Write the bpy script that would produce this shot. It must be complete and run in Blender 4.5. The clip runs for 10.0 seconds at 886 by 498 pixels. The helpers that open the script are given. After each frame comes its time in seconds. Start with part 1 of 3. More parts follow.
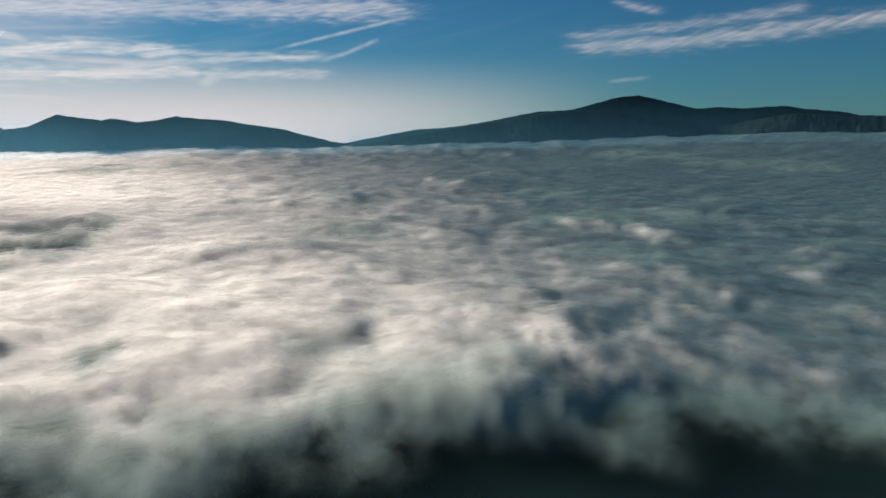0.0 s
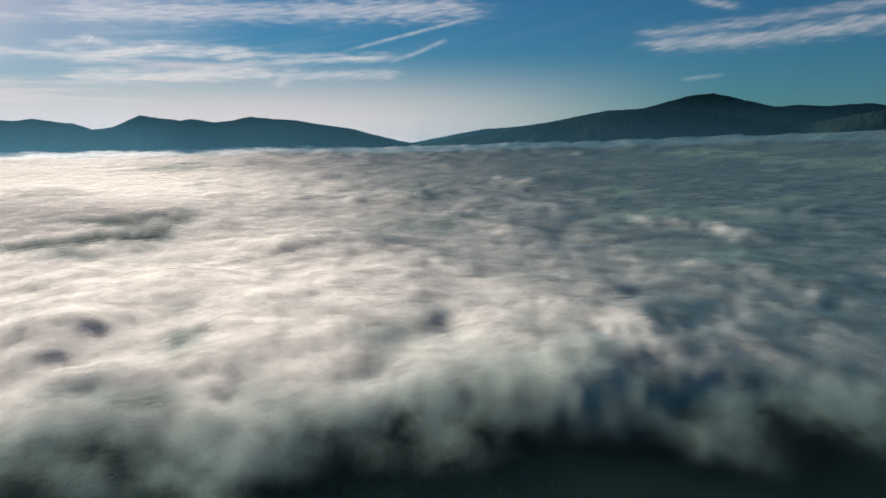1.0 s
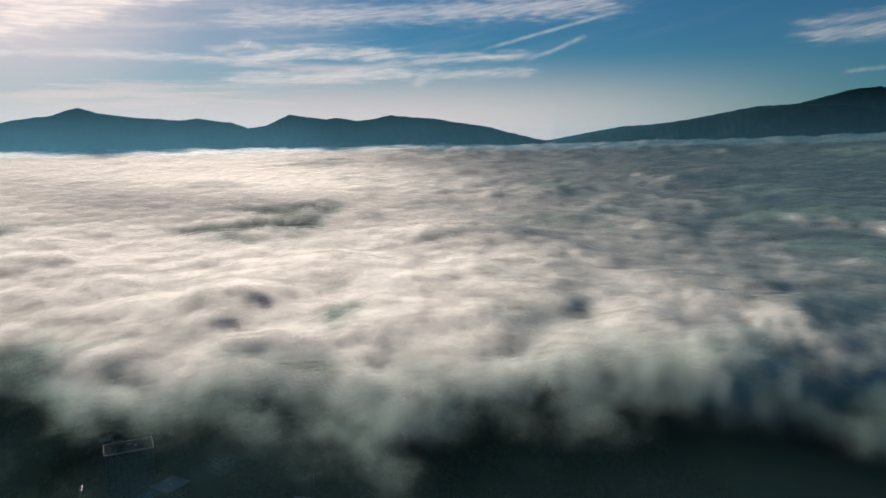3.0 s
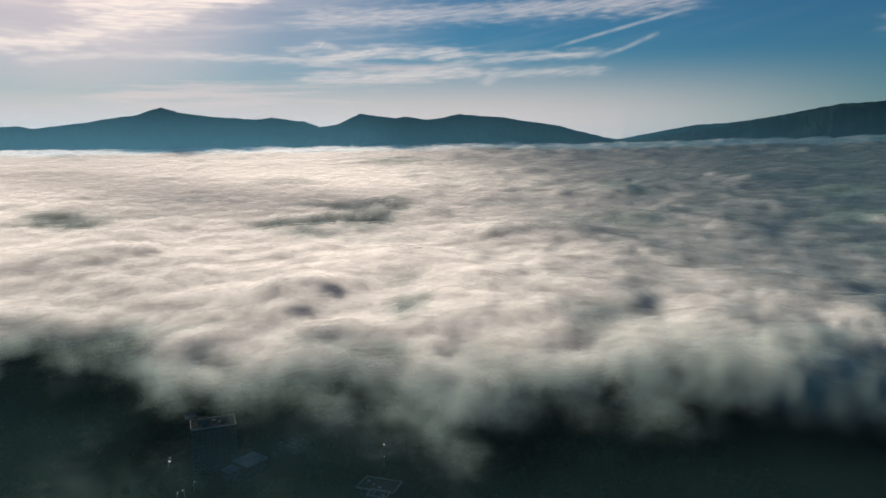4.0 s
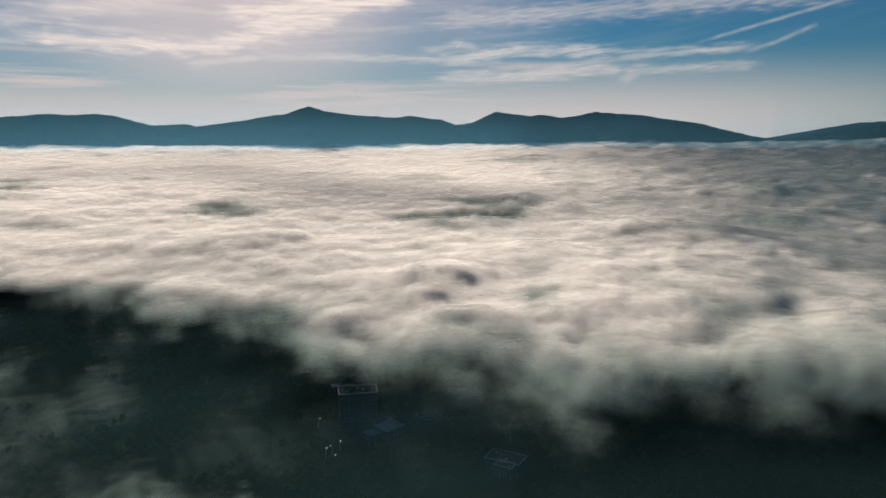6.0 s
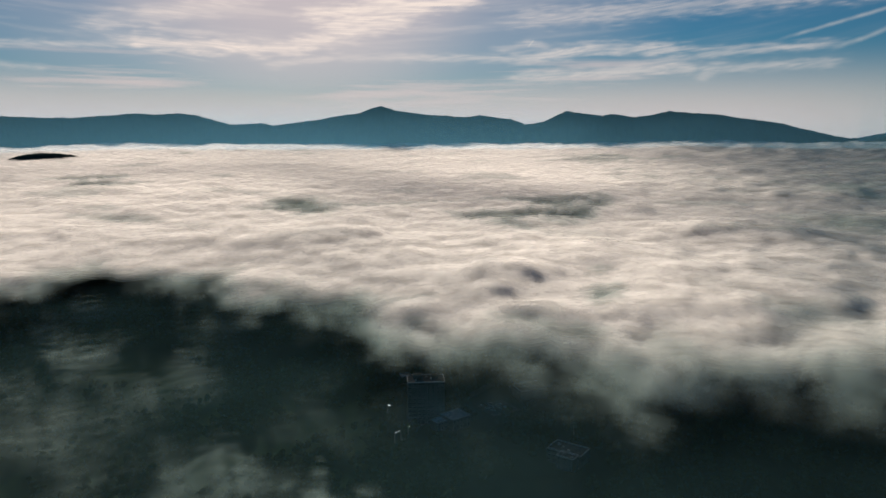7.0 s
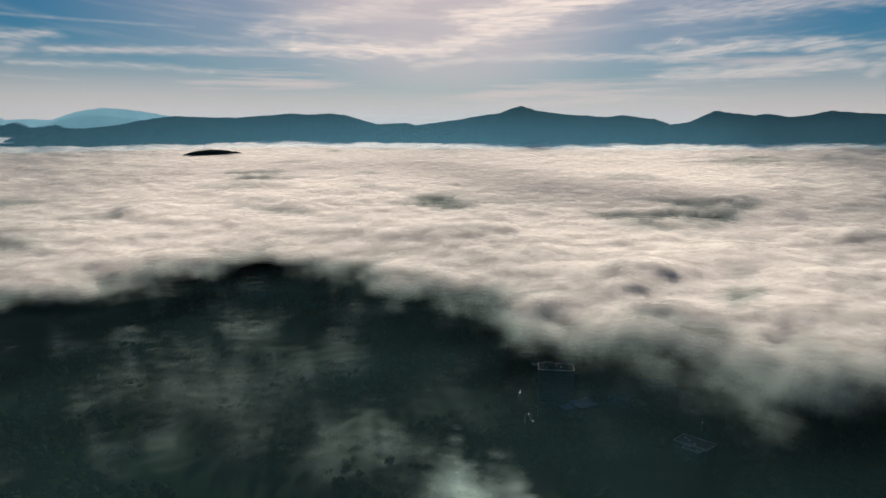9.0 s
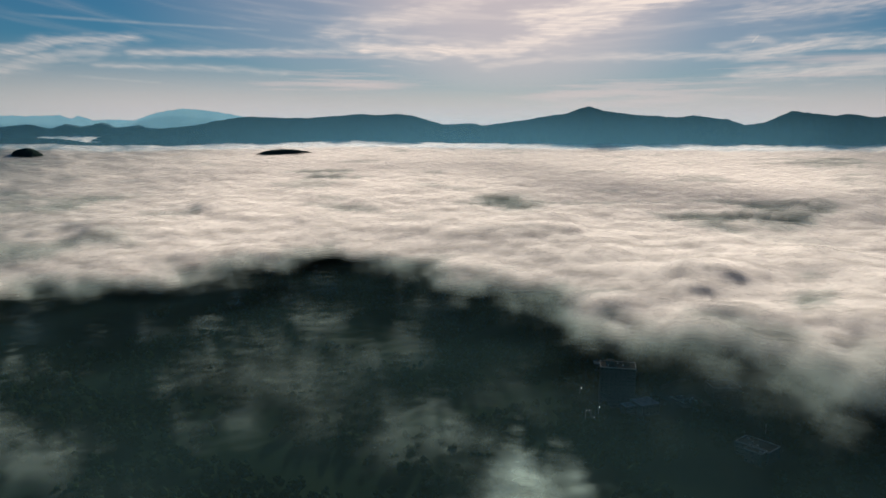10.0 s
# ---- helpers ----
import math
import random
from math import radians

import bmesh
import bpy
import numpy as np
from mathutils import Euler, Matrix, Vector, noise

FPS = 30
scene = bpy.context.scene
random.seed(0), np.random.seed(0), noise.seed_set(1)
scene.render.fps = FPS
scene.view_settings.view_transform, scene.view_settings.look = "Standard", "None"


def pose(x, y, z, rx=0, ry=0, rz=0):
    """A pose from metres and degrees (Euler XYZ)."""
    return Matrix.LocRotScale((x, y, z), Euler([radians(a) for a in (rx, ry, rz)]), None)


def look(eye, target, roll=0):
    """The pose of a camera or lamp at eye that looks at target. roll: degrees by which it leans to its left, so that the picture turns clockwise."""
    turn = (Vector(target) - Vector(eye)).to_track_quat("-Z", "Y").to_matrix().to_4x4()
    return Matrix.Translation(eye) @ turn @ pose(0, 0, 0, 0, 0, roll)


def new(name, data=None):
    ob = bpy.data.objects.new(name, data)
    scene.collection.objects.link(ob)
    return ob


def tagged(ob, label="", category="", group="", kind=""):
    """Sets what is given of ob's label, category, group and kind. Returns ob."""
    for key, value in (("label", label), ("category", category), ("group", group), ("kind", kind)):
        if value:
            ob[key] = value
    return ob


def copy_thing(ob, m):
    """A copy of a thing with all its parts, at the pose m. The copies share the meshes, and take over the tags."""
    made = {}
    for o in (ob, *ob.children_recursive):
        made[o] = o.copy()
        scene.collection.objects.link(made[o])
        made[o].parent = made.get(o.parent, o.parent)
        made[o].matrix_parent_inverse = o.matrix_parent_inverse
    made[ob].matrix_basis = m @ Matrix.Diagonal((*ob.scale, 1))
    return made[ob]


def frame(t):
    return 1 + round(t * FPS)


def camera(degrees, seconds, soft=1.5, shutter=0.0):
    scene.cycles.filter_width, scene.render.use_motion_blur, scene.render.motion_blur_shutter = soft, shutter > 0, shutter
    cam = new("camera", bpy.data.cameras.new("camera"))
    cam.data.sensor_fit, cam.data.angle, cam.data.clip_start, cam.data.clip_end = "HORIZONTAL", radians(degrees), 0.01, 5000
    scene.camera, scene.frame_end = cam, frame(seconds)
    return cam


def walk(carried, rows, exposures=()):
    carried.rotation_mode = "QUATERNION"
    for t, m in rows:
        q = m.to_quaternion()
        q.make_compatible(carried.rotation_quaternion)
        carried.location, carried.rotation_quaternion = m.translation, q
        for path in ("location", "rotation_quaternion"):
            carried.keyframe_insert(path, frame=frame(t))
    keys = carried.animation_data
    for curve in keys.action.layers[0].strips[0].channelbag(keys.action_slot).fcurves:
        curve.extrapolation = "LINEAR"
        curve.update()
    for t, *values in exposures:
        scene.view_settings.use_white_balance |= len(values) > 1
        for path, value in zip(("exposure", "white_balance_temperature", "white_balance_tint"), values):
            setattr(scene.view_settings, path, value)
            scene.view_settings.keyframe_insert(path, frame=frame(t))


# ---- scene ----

# ---------------------------------------------------------------- camera
cam = camera(63.88, 10.0)


def view(x, y, z, heading, tilt, lean):
    """A camera pose: heading clockwise from north (+y), tilt above the level, lean, in degrees."""
    return pose(x, y, z, 90 + tilt, 0, -heading) @ pose(0, 0, 0, 0, 0, lean)


PATH = [
    (0, view(42.14, 118.88, 242.98, 37.350, -9.206, -0.003)),
    (0.5, view(35.83, 121.16, 238.54, 34.763, -9.162, -0.052)),
    (1, view(30.00, 121.91, 234.70, 32.130, -9.135, -0.103)),
    (1.5, view(24.64, 121.24, 231.41, 29.472, -9.123, -0.149)),
    (2, view(19.74, 119.25, 228.62, 26.803, -9.122, -0.188)),
    (2.5, view(15.31, 116.06, 226.31, 24.133, -9.131, -0.215)),
    (3.25, view(9.51, 109.26, 223.62, 20.135, -9.158, -0.233)),
    (4, view(4.71, 100.39, 221.76, 16.146, -9.195, -0.220)),
    (4.5, view(2.05, 93.51, 220.91, 13.486, -9.223, -0.196)),
    (5, view(-0.17, 85.99, 220.33, 10.821, -9.253, -0.161)),
    (5.5, view(-1.97, 77.93, 219.96, 8.144, -9.282, -0.116)),
    (6.25, view(-3.88, 65.10, 219.75, 4.099, -9.324, -0.034)),
    (7, view(-4.87, 51.70, 219.80, 0.011, -9.361, 0.057)),
    (7.5, view(-5.03, 42.64, 219.93, -2.737, -9.381, 0.119)),
    (8, view(-4.79, 33.61, 220.07, -5.495, -9.397, 0.179)),
    (8.5, view(-4.16, 24.72, 220.18, -8.251, -9.410, 0.237)),
    (9, view(-3.15, 16.08, 220.24, -10.990, -9.417, 0.289)),
    (9.5, view(-1.76, 7.80, 220.19, -13.686, -9.420, 0.336)),
    (10, view(0.00, 0.00, 219.99, -16.230, -9.418, 0.377)),
]
walk(cam, PATH, exposures=[(0, 0.78, 6250, 0), (4, 0.62, 6450, 1), (7.5, 0.46, 6550, 1), (10, 0.46, 6550, 1)])

# ---------------------------------------------------------------- light
SUN_HEADING, SUN_HEIGHT = -10.8, 16.0
SUN_WAY = Vector((math.sin(radians(SUN_HEADING)) * math.cos(radians(SUN_HEIGHT)),
                  math.cos(radians(SUN_HEADING)) * math.cos(radians(SUN_HEIGHT)), math.sin(radians(SUN_HEIGHT))))
sun_lamp = bpy.data.lights.new("sun", "SUN")
sun_lamp.energy, sun_lamp.angle, sun_lamp.color = 4.4, radians(5.0), (1.0, 0.84, 0.75)
new("sun", sun_lamp).matrix_world = look(SUN_WAY * 3000, (0, 0, 0))

world = bpy.data.worlds.new("sky")
scene.world = world
world.use_nodes = True
sky = world.node_tree.nodes.new("ShaderNodeTexSky")
sky.sky_type, sky.sun_disc = "NISHITA", False
sky.sun_elevation, sky.sun_rotation = radians(SUN_HEIGHT), radians(SUN_HEADING)
sky.altitude, sky.air_density, sky.dust_density, sky.ozone_density = 400, 1.0, 0.1, 4.0
background = world.node_tree.nodes["Background"]
SKY_TINT, HAZE_TINT, SKY_STRENGTH = (0.44, 0.80, 1.0, 1), (0.54, 0.42, 0.425), 0.030


def morning_sky(nodes, links):
    """Clear blue air, with pinkish haze and thin bands of cloud low down round the sun."""
    def mixed(a, b, share, kind="MIX"):
        n = nodes.new("ShaderNodeMix")
        n.data_type, n.blend_type = "RGBA", kind
        for slot, feed in ((n.inputs["Factor"], share), (n.inputs[6], a), (n.inputs[7], b)):
            if isinstance(feed, (int, float, tuple)):
                slot.default_value = feed
            else:
                links.new(feed, slot)
        return n.outputs[2]

    def ranged(feed, low, high, to_low, to_high):
        n = nodes.new("ShaderNodeMapRange")
        n.interpolation_type = "SMOOTHSTEP"
        for slot, value in zip(("From Min", "From Max", "To Min", "To Max"), (low, high, to_low, to_high)):
            n.inputs[slot].default_value = value
        links.new(feed, n.inputs["Value"])
        return n.outputs["Result"]

    def worked(operation, a, b):
        n = nodes.new("ShaderNodeMath")
        n.operation, n.use_clamp = operation, True
        for slot, feed in zip(n.inputs, (a, b)):
            if isinstance(feed, (int, float)):
                slot.default_value = feed
            else:
                links.new(feed, slot)
        return n.outputs[0]

    where = nodes.new("ShaderNodeTexCoord")
    split = nodes.new("ShaderNodeSeparateXYZ")
    links.new(where.outputs["Generated"], split.inputs[0])
    toward = nodes.new("ShaderNodeVectorMath")
    toward.operation = "DOT_PRODUCT"
    toward.inputs[1].default_value = (math.sin(radians(SUN_HEADING + 1)), math.cos(radians(SUN_HEADING + 1)), 0)
    links.new(where.outputs["Generated"], toward.inputs[0])
    round_sun = nodes.new("ShaderNodeVectorMath")
    round_sun.operation = "DOT_PRODUCT"
    round_sun.inputs[1].default_value = SUN_WAY
    links.new(where.outputs["Generated"], round_sun.inputs[0])
    stretched = nodes.new("ShaderNodeMapping")
    stretched.inputs["Scale"].default_value = (2.2, 2.2, 42.0)
    links.new(where.outputs["Generated"], stretched.inputs["Vector"])
    bands = nodes.new("ShaderNodeTexNoise")
    bands.inputs["Scale"].default_value, bands.inputs["Detail"].default_value, bands.inputs["Roughness"].default_value = 1.0, 6.0, 0.6
    links.new(stretched.outputs[0], bands.inputs["Vector"])
    near_sun = ranged(toward.outputs["Value"], 0.79, 0.99, 0.0, 1.0)
    low = worked("MULTIPLY", ranged(split.outputs["Z"], 0.115, 0.0, 0.0, 0.9), ranged(toward.outputs["Value"], 0.42, 0.93, 0.0, 1.0))
    deck = worked("MULTIPLY", ranged(split.outputs["Z"], 0.115, 0.085, 0.0, 0.8), ranged(bands.outputs["Fac"], 0.35, 0.65, 0.1, 1.0))
    high = worked("ADD", ranged(round_sun.outputs["Value"], 0.955, 0.999, 0.0, 0.45), ranged(round_sun.outputs["Value"], 0.86, 0.985, 0.0, 0.3))
    share = worked("MAXIMUM", worked("MAXIMUM", low, worked("MULTIPLY", near_sun, deck)), high)
    air = mixed(sky.outputs["Color"], SKY_TINT, 1.0, "MULTIPLY")
    return mixed(air, tuple(c / SKY_STRENGTH for c in HAZE_TINT) + (1,), share)


background.inputs["Strength"].default_value = SKY_STRENGTH
world.node_tree.links.new(morning_sky(world.node_tree.nodes, world.node_tree.links), background.inputs["Color"])
scene.cycles.transparent_max_bounces = 48
scene.cycles.max_bounces, scene.cycles.diffuse_bounces, scene.cycles.glossy_bounces = 1, 1, 1


# ---------------------------------------------------------------- noise in plan
def lattice(ix, iy, seed):
    h = (ix.astype(np.int64) * 374761393 + iy.astype(np.int64) * 668265263 + seed * 974711) & 0xFFFFFFFF
    h = ((h ^ (h >> 13)) * 1274126177) & 0xFFFFFFFF
    return ((h ^ (h >> 16)) & 0xFFFF) / 65535.0 * 2.0 * math.pi


def gradient_noise(x, y, seed):
    """Smooth gradient noise of two arrays, about -1 to 1."""
    ix, iy = np.floor(x), np.floor(y)
    fx, fy = x - ix, y - iy
    u, v = fx * fx * fx * (fx * (fx * 6 - 15) + 10), fy * fy * fy * (fy * (fy * 6 - 15) + 10)

    def corner(a, b):
        angle = lattice(ix + a, iy + b, seed)
        return np.cos(angle) * (fx - a) + np.sin(angle) * (fy - b)
    low = corner(0, 0) * (1 - u) + corner(1, 0) * u
    high = corner(0, 1) * (1 - u) + corner(1, 1) * u
    return (low * (1 - v) + high * v) * 1.5


def fractal(x, y, size, octaves, seed, gain=0.5):
    total, weight = np.zeros_like(x), 1.0
    for k in range(octaves):
        total += weight * gradient_noise(x / size + 17.3 * k, y / size - 9.1 * k, seed + k)
        size, weight = size / 2.03, weight * gain
    return total


def smooth(a, b, x):
    t = np.clip((x - a) / (b - a), 0, 1)
    return t * t * (3 - 2 * t)


# ---------------------------------------------------------------- materials
def material(name):
    m = bpy.data.materials.new(name)
    m.use_nodes = True
    m.node_tree.nodes.clear()
    return m, m.node_tree.nodes, m.node_tree.links


def node(nodes, kind, **values):
    n = nodes.new(kind)
    for key, value in values.items():
        n.inputs[key.replace("_", " ")].default_value = value
    return n


def surface(name, dark, light, size, roughness=0.9, detail=6.0, bump=0.0, metallic=0.0, random_mix=0.0, gloss=0.0):
    """A matt surface whose colour wanders between two tones at two scales, with a fine relief."""
    m, nodes, links = material(name)
    out = nodes.new("ShaderNodeOutputMaterial")
    bsdf = node(nodes, "ShaderNodeBsdfPrincipled", Roughness=roughness, Metallic=metallic)
    bsdf.inputs["Specular IOR Level"].default_value = gloss
    where = nodes.new("ShaderNodeTexCoord")
    coarse = node(nodes, "ShaderNodeTexNoise", Scale=1.0 / size, Detail=detail, Roughness=0.6)
    fine = node(nodes, "ShaderNodeTexNoise", Scale=9.0 / size, Detail=4.0, Roughness=0.7)
    links.new(where.outputs["Object"], coarse.inputs["Vector"])
    links.new(where.outputs["Object"], fine.inputs["Vector"])
    blend = nodes.new("ShaderNodeMath")
    blend.operation = "MULTIPLY_ADD"
    blend.inputs[1].default_value = 0.45
    links.new(fine.outputs["Fac"], blend.inputs[0])
    links.new(coarse.outputs["Fac"], blend.inputs[2])
    ramp = nodes.new("ShaderNodeValToRGB")
    ramp.color_ramp.elements[0].position, ramp.color_ramp.elements[0].color = 0.5, (*dark, 1)
    ramp.color_ramp.elements[1].position, ramp.color_ramp.elements[1].color = 0.95, (*light, 1)
    links.new(blend.outputs[0], ramp.inputs["Fac"])
    colour = ramp.outputs["Color"]
    if random_mix:
        info = nodes.new("ShaderNodeObjectInfo")
        hue = nodes.new("ShaderNodeHueSaturation")
        spread = node(nodes, "ShaderNodeMapRange", To_Min=1 - random_mix, To_Max=1 + random_mix)
        links.new(info.outputs["Random"], spread.inputs["Value"])
        links.new(spread.outputs["Result"], hue.inputs["Value"])
        links.new(colour, hue.inputs["Color"])
        colour = hue.outputs["Color"]
    links.new(colour, bsdf.inputs["Base Color"])
    if bump:
        relief = node(nodes, "ShaderNodeBump", Strength=0.6, Distance=bump)
        links.new(fine.outputs["Fac"], relief.inputs["Height"])
        links.new(relief.outputs["Normal"], bsdf.inputs["Normal"])
    links.new(bsdf.outputs[0], out.inputs["Surface"])
    return m


def math_node(nodes, links, operation, *feeds, clamp=False):
    n = nodes.new("ShaderNodeMath")
    n.operation, n.use_clamp = operation, clamp
    for slot, feed in zip(n.inputs, feeds):
        if isinstance(feed, (int, float)):
            slot.default_value = feed
        else:
            links.new(feed, slot)
    return n.outputs[0]


def attribute(nodes, name):
    n = nodes.new("ShaderNodeAttribute")
    n.attribute_name = name
    return n.outputs["Fac"]


FOG_MATT, FOG_FORWARD, FOG_GLOSS, FOG_SPREAD, FOG_RELIEF = (0.41, 0.64, 0.57, 1), (1.0, 0.925, 0.90, 1), 0.67, 0.94, 0.7


def droplets(nodes, links):
    """Water droplets: matt, tinted teal to colour the fog's shade, throwing much of the light on forwards where the fog
    is closed.
    Light wanders inside the fog, so that its slopes shade more softly than a hard surface."""
    lie = nodes.new("ShaderNodeNewGeometry")
    eased = nodes.new("ShaderNodeVectorMath")
    eased.operation = "MULTIPLY_ADD"
    eased.inputs[1].default_value, eased.inputs[2].default_value = (FOG_RELIEF,) * 3, (0, 0, 1 - FOG_RELIEF)
    links.new(lie.outputs["Normal"], eased.inputs[0])
    even = nodes.new("ShaderNodeVectorMath")
    even.operation = "NORMALIZE"
    links.new(eased.outputs[0], even.inputs[0])
    matt = node(nodes, "ShaderNodeBsdfDiffuse", Color=FOG_MATT)
    forward = node(nodes, "ShaderNodeBsdfAnisotropic", Color=FOG_FORWARD, Roughness=FOG_SPREAD)
    forward.distribution = "BECKMANN"
    links.new(even.outputs[0], matt.inputs["Normal"])
    links.new(even.outputs[0], forward.inputs["Normal"])
    mixed = nodes.new("ShaderNodeMixShader")
    closed = node(nodes, "ShaderNodeMapRange", From_Min=0.2, From_Max=0.75, To_Min=0.12, To_Max=FOG_GLOSS)
    links.new(attribute(nodes, "closed"), closed.inputs["Value"])
    links.new(closed.outputs["Result"], mixed.inputs[0])
    links.new(matt.outputs[0], mixed.inputs[1])
    links.new(forward.outputs[0], mixed.inputs[2])
    return mixed.outputs[0]


def veiled(nodes, links, share, shader):
    clear = nodes.new("ShaderNodeBsdfTransparent")
    mixed = nodes.new("ShaderNodeMixShader")
    links.new(share, mixed.inputs[0])
    links.new(clear.outputs[0], mixed.inputs[1])
    links.new(shader, mixed.inputs[2])
    links.new(mixed.outputs[0], nodes.new("ShaderNodeOutputMaterial").inputs["Surface"])


def fog_skin_material():
    """One thin skin of the fog: denser the deeper it lies ("depth", metres), eroded by turbulence."""
    m, nodes, links = material("fog skin")
    where = nodes.new("ShaderNodeTexCoord")
    turbulence = node(nodes, "ShaderNodeTexNoise", Scale=1.0 / 40.0, Detail=4.0, Roughness=0.68, Distortion=0.0)
    squat = node(nodes, "ShaderNodeMapping", Scale=(1.0, 1.0, 0.9))
    links.new(where.outputs["Object"], squat.inputs["Vector"])
    links.new(squat.outputs[0], turbulence.inputs["Vector"])
    eroded = math_node(nodes, links, "MULTIPLY_ADD", turbulence.outputs["Fac"], 30.0, -15.0)
    depth = math_node(nodes, links, "ADD", eroded, attribute(nodes, "depth"))
    ramp = node(nodes, "ShaderNodeMapRange", From_Min=0.0, From_Max=11.0)
    ramp.interpolation_type = "SMOOTHSTEP"
    links.new(depth, ramp.inputs["Value"])
    share = math_node(nodes, links, "MULTIPLY", ramp.outputs["Result"], attribute(nodes, "share"), clamp=True)
    veiled(nodes, links, share, droplets(nodes, links))
    return m


def fog_core_material():
    """The closed inside of the fog bank, open where the bank is thin."""
    m, nodes, links = material("fog core")
    veiled(nodes, links, attribute(nodes, "share"), droplets(nodes, links))
    return m


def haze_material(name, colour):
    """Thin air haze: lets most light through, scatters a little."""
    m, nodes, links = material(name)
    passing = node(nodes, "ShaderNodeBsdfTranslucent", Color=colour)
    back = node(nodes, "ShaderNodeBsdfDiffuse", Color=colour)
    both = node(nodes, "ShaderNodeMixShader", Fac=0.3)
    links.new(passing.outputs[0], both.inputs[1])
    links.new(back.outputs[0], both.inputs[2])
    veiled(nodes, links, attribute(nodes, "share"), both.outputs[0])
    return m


FOG_SKIN, FOG_CORE = fog_skin_material(), fog_core_material()
FOREST = surface("wooded slope", (0.012, 0.026, 0.024), (0.032, 0.050, 0.044), 60.0, bump=3.0)


def range_haze_material():
    """Mountains so far off that the bright air before them, painted here as glow, is nearly all that shows."""
    m, nodes, links = material("distant range haze glow")
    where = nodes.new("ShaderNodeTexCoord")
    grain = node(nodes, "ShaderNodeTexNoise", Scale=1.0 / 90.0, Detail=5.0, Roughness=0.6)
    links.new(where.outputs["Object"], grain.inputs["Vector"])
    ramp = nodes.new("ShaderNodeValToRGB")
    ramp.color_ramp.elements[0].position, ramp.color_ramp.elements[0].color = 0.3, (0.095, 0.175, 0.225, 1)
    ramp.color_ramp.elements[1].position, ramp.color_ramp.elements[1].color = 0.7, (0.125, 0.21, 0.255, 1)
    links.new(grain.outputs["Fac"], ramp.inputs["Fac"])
    # the haze is painted as emission, so the slopes take no light
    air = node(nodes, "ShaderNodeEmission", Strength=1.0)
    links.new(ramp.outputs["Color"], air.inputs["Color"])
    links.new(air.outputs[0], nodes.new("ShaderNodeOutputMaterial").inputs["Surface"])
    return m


RANGE_HAZE = range_haze_material()
FIELD = surface("damp ground", (0.005, 0.013, 0.009), (0.013, 0.023, 0.013), 45.0)
CONCRETE = surface("weathered concrete", (0.22, 0.22, 0.21), (0.4, 0.39, 0.37), 6.0)
ROOFING = surface("roofing felt", (0.03, 0.032, 0.034), (0.08, 0.08, 0.08), 5.0, roughness=0.7)


# ---------------------------------------------------------------- meshes
def grid_mesh(name, points, closed=False, keep=None):
    """A sheet of quads from a rows x columns x 3 array."""
    rows, columns = points.shape[:2]
    index = np.arange(rows * columns).reshape(rows, columns)
    if closed:
        index = np.concatenate([index, index[:, :1]], axis=1)
    quads = np.stack([index[:-1, :-1], index[:-1, 1:], index[1:, 1:], index[1:, :-1]], axis=-1).reshape(-1, 4)
    if keep is not None:
        quads = quads[keep.reshape(-1)[quads].any(axis=1)]
    mesh = bpy.data.meshes.new(name)
    mesh.vertices.add(rows * columns)
    mesh.vertices.foreach_set("co", points.reshape(-1).astype(np.float32))
    mesh.loops.add(quads.size)
    mesh.loops.foreach_set("vertex_index", quads.reshape(-1).astype(np.int32))
    mesh.polygons.add(len(quads))
    mesh.polygons.foreach_set("loop_start", np.arange(0, quads.size, 4, dtype=np.int32))
    mesh.polygons.foreach_set("use_smooth", np.ones(len(quads), dtype=bool))
    mesh.update(calc_edges=True)
    return mesh


def values(mesh, name, array):
    mesh.attributes.new(name, "FLOAT", "POINT").data.foreach_set("value", array.reshape(-1).astype(np.float32))


HUB = np.array((0.0, 60.0))          # the valley's middle, from which headings and ranges are taken


def plan(heading, distance):
    return HUB[0] + distance * np.sin(np.radians(heading)), HUB[1] + distance * np.cos(np.radians(heading))


# ---------------------------------------------------------------- ground and hills
ground_mesh = bpy.data.meshes.new("ground")
bm = bmesh.new()
bmesh.ops.create_grid(bm, x_segments=8, y_segments=8, size=4990)
bm.to_mesh(ground_mesh)
ground_mesh.materials.append(FIELD)
tagged(new("ground", ground_mesh), "dark damp valley floor of woods and meadows", "ground", kind="structure")


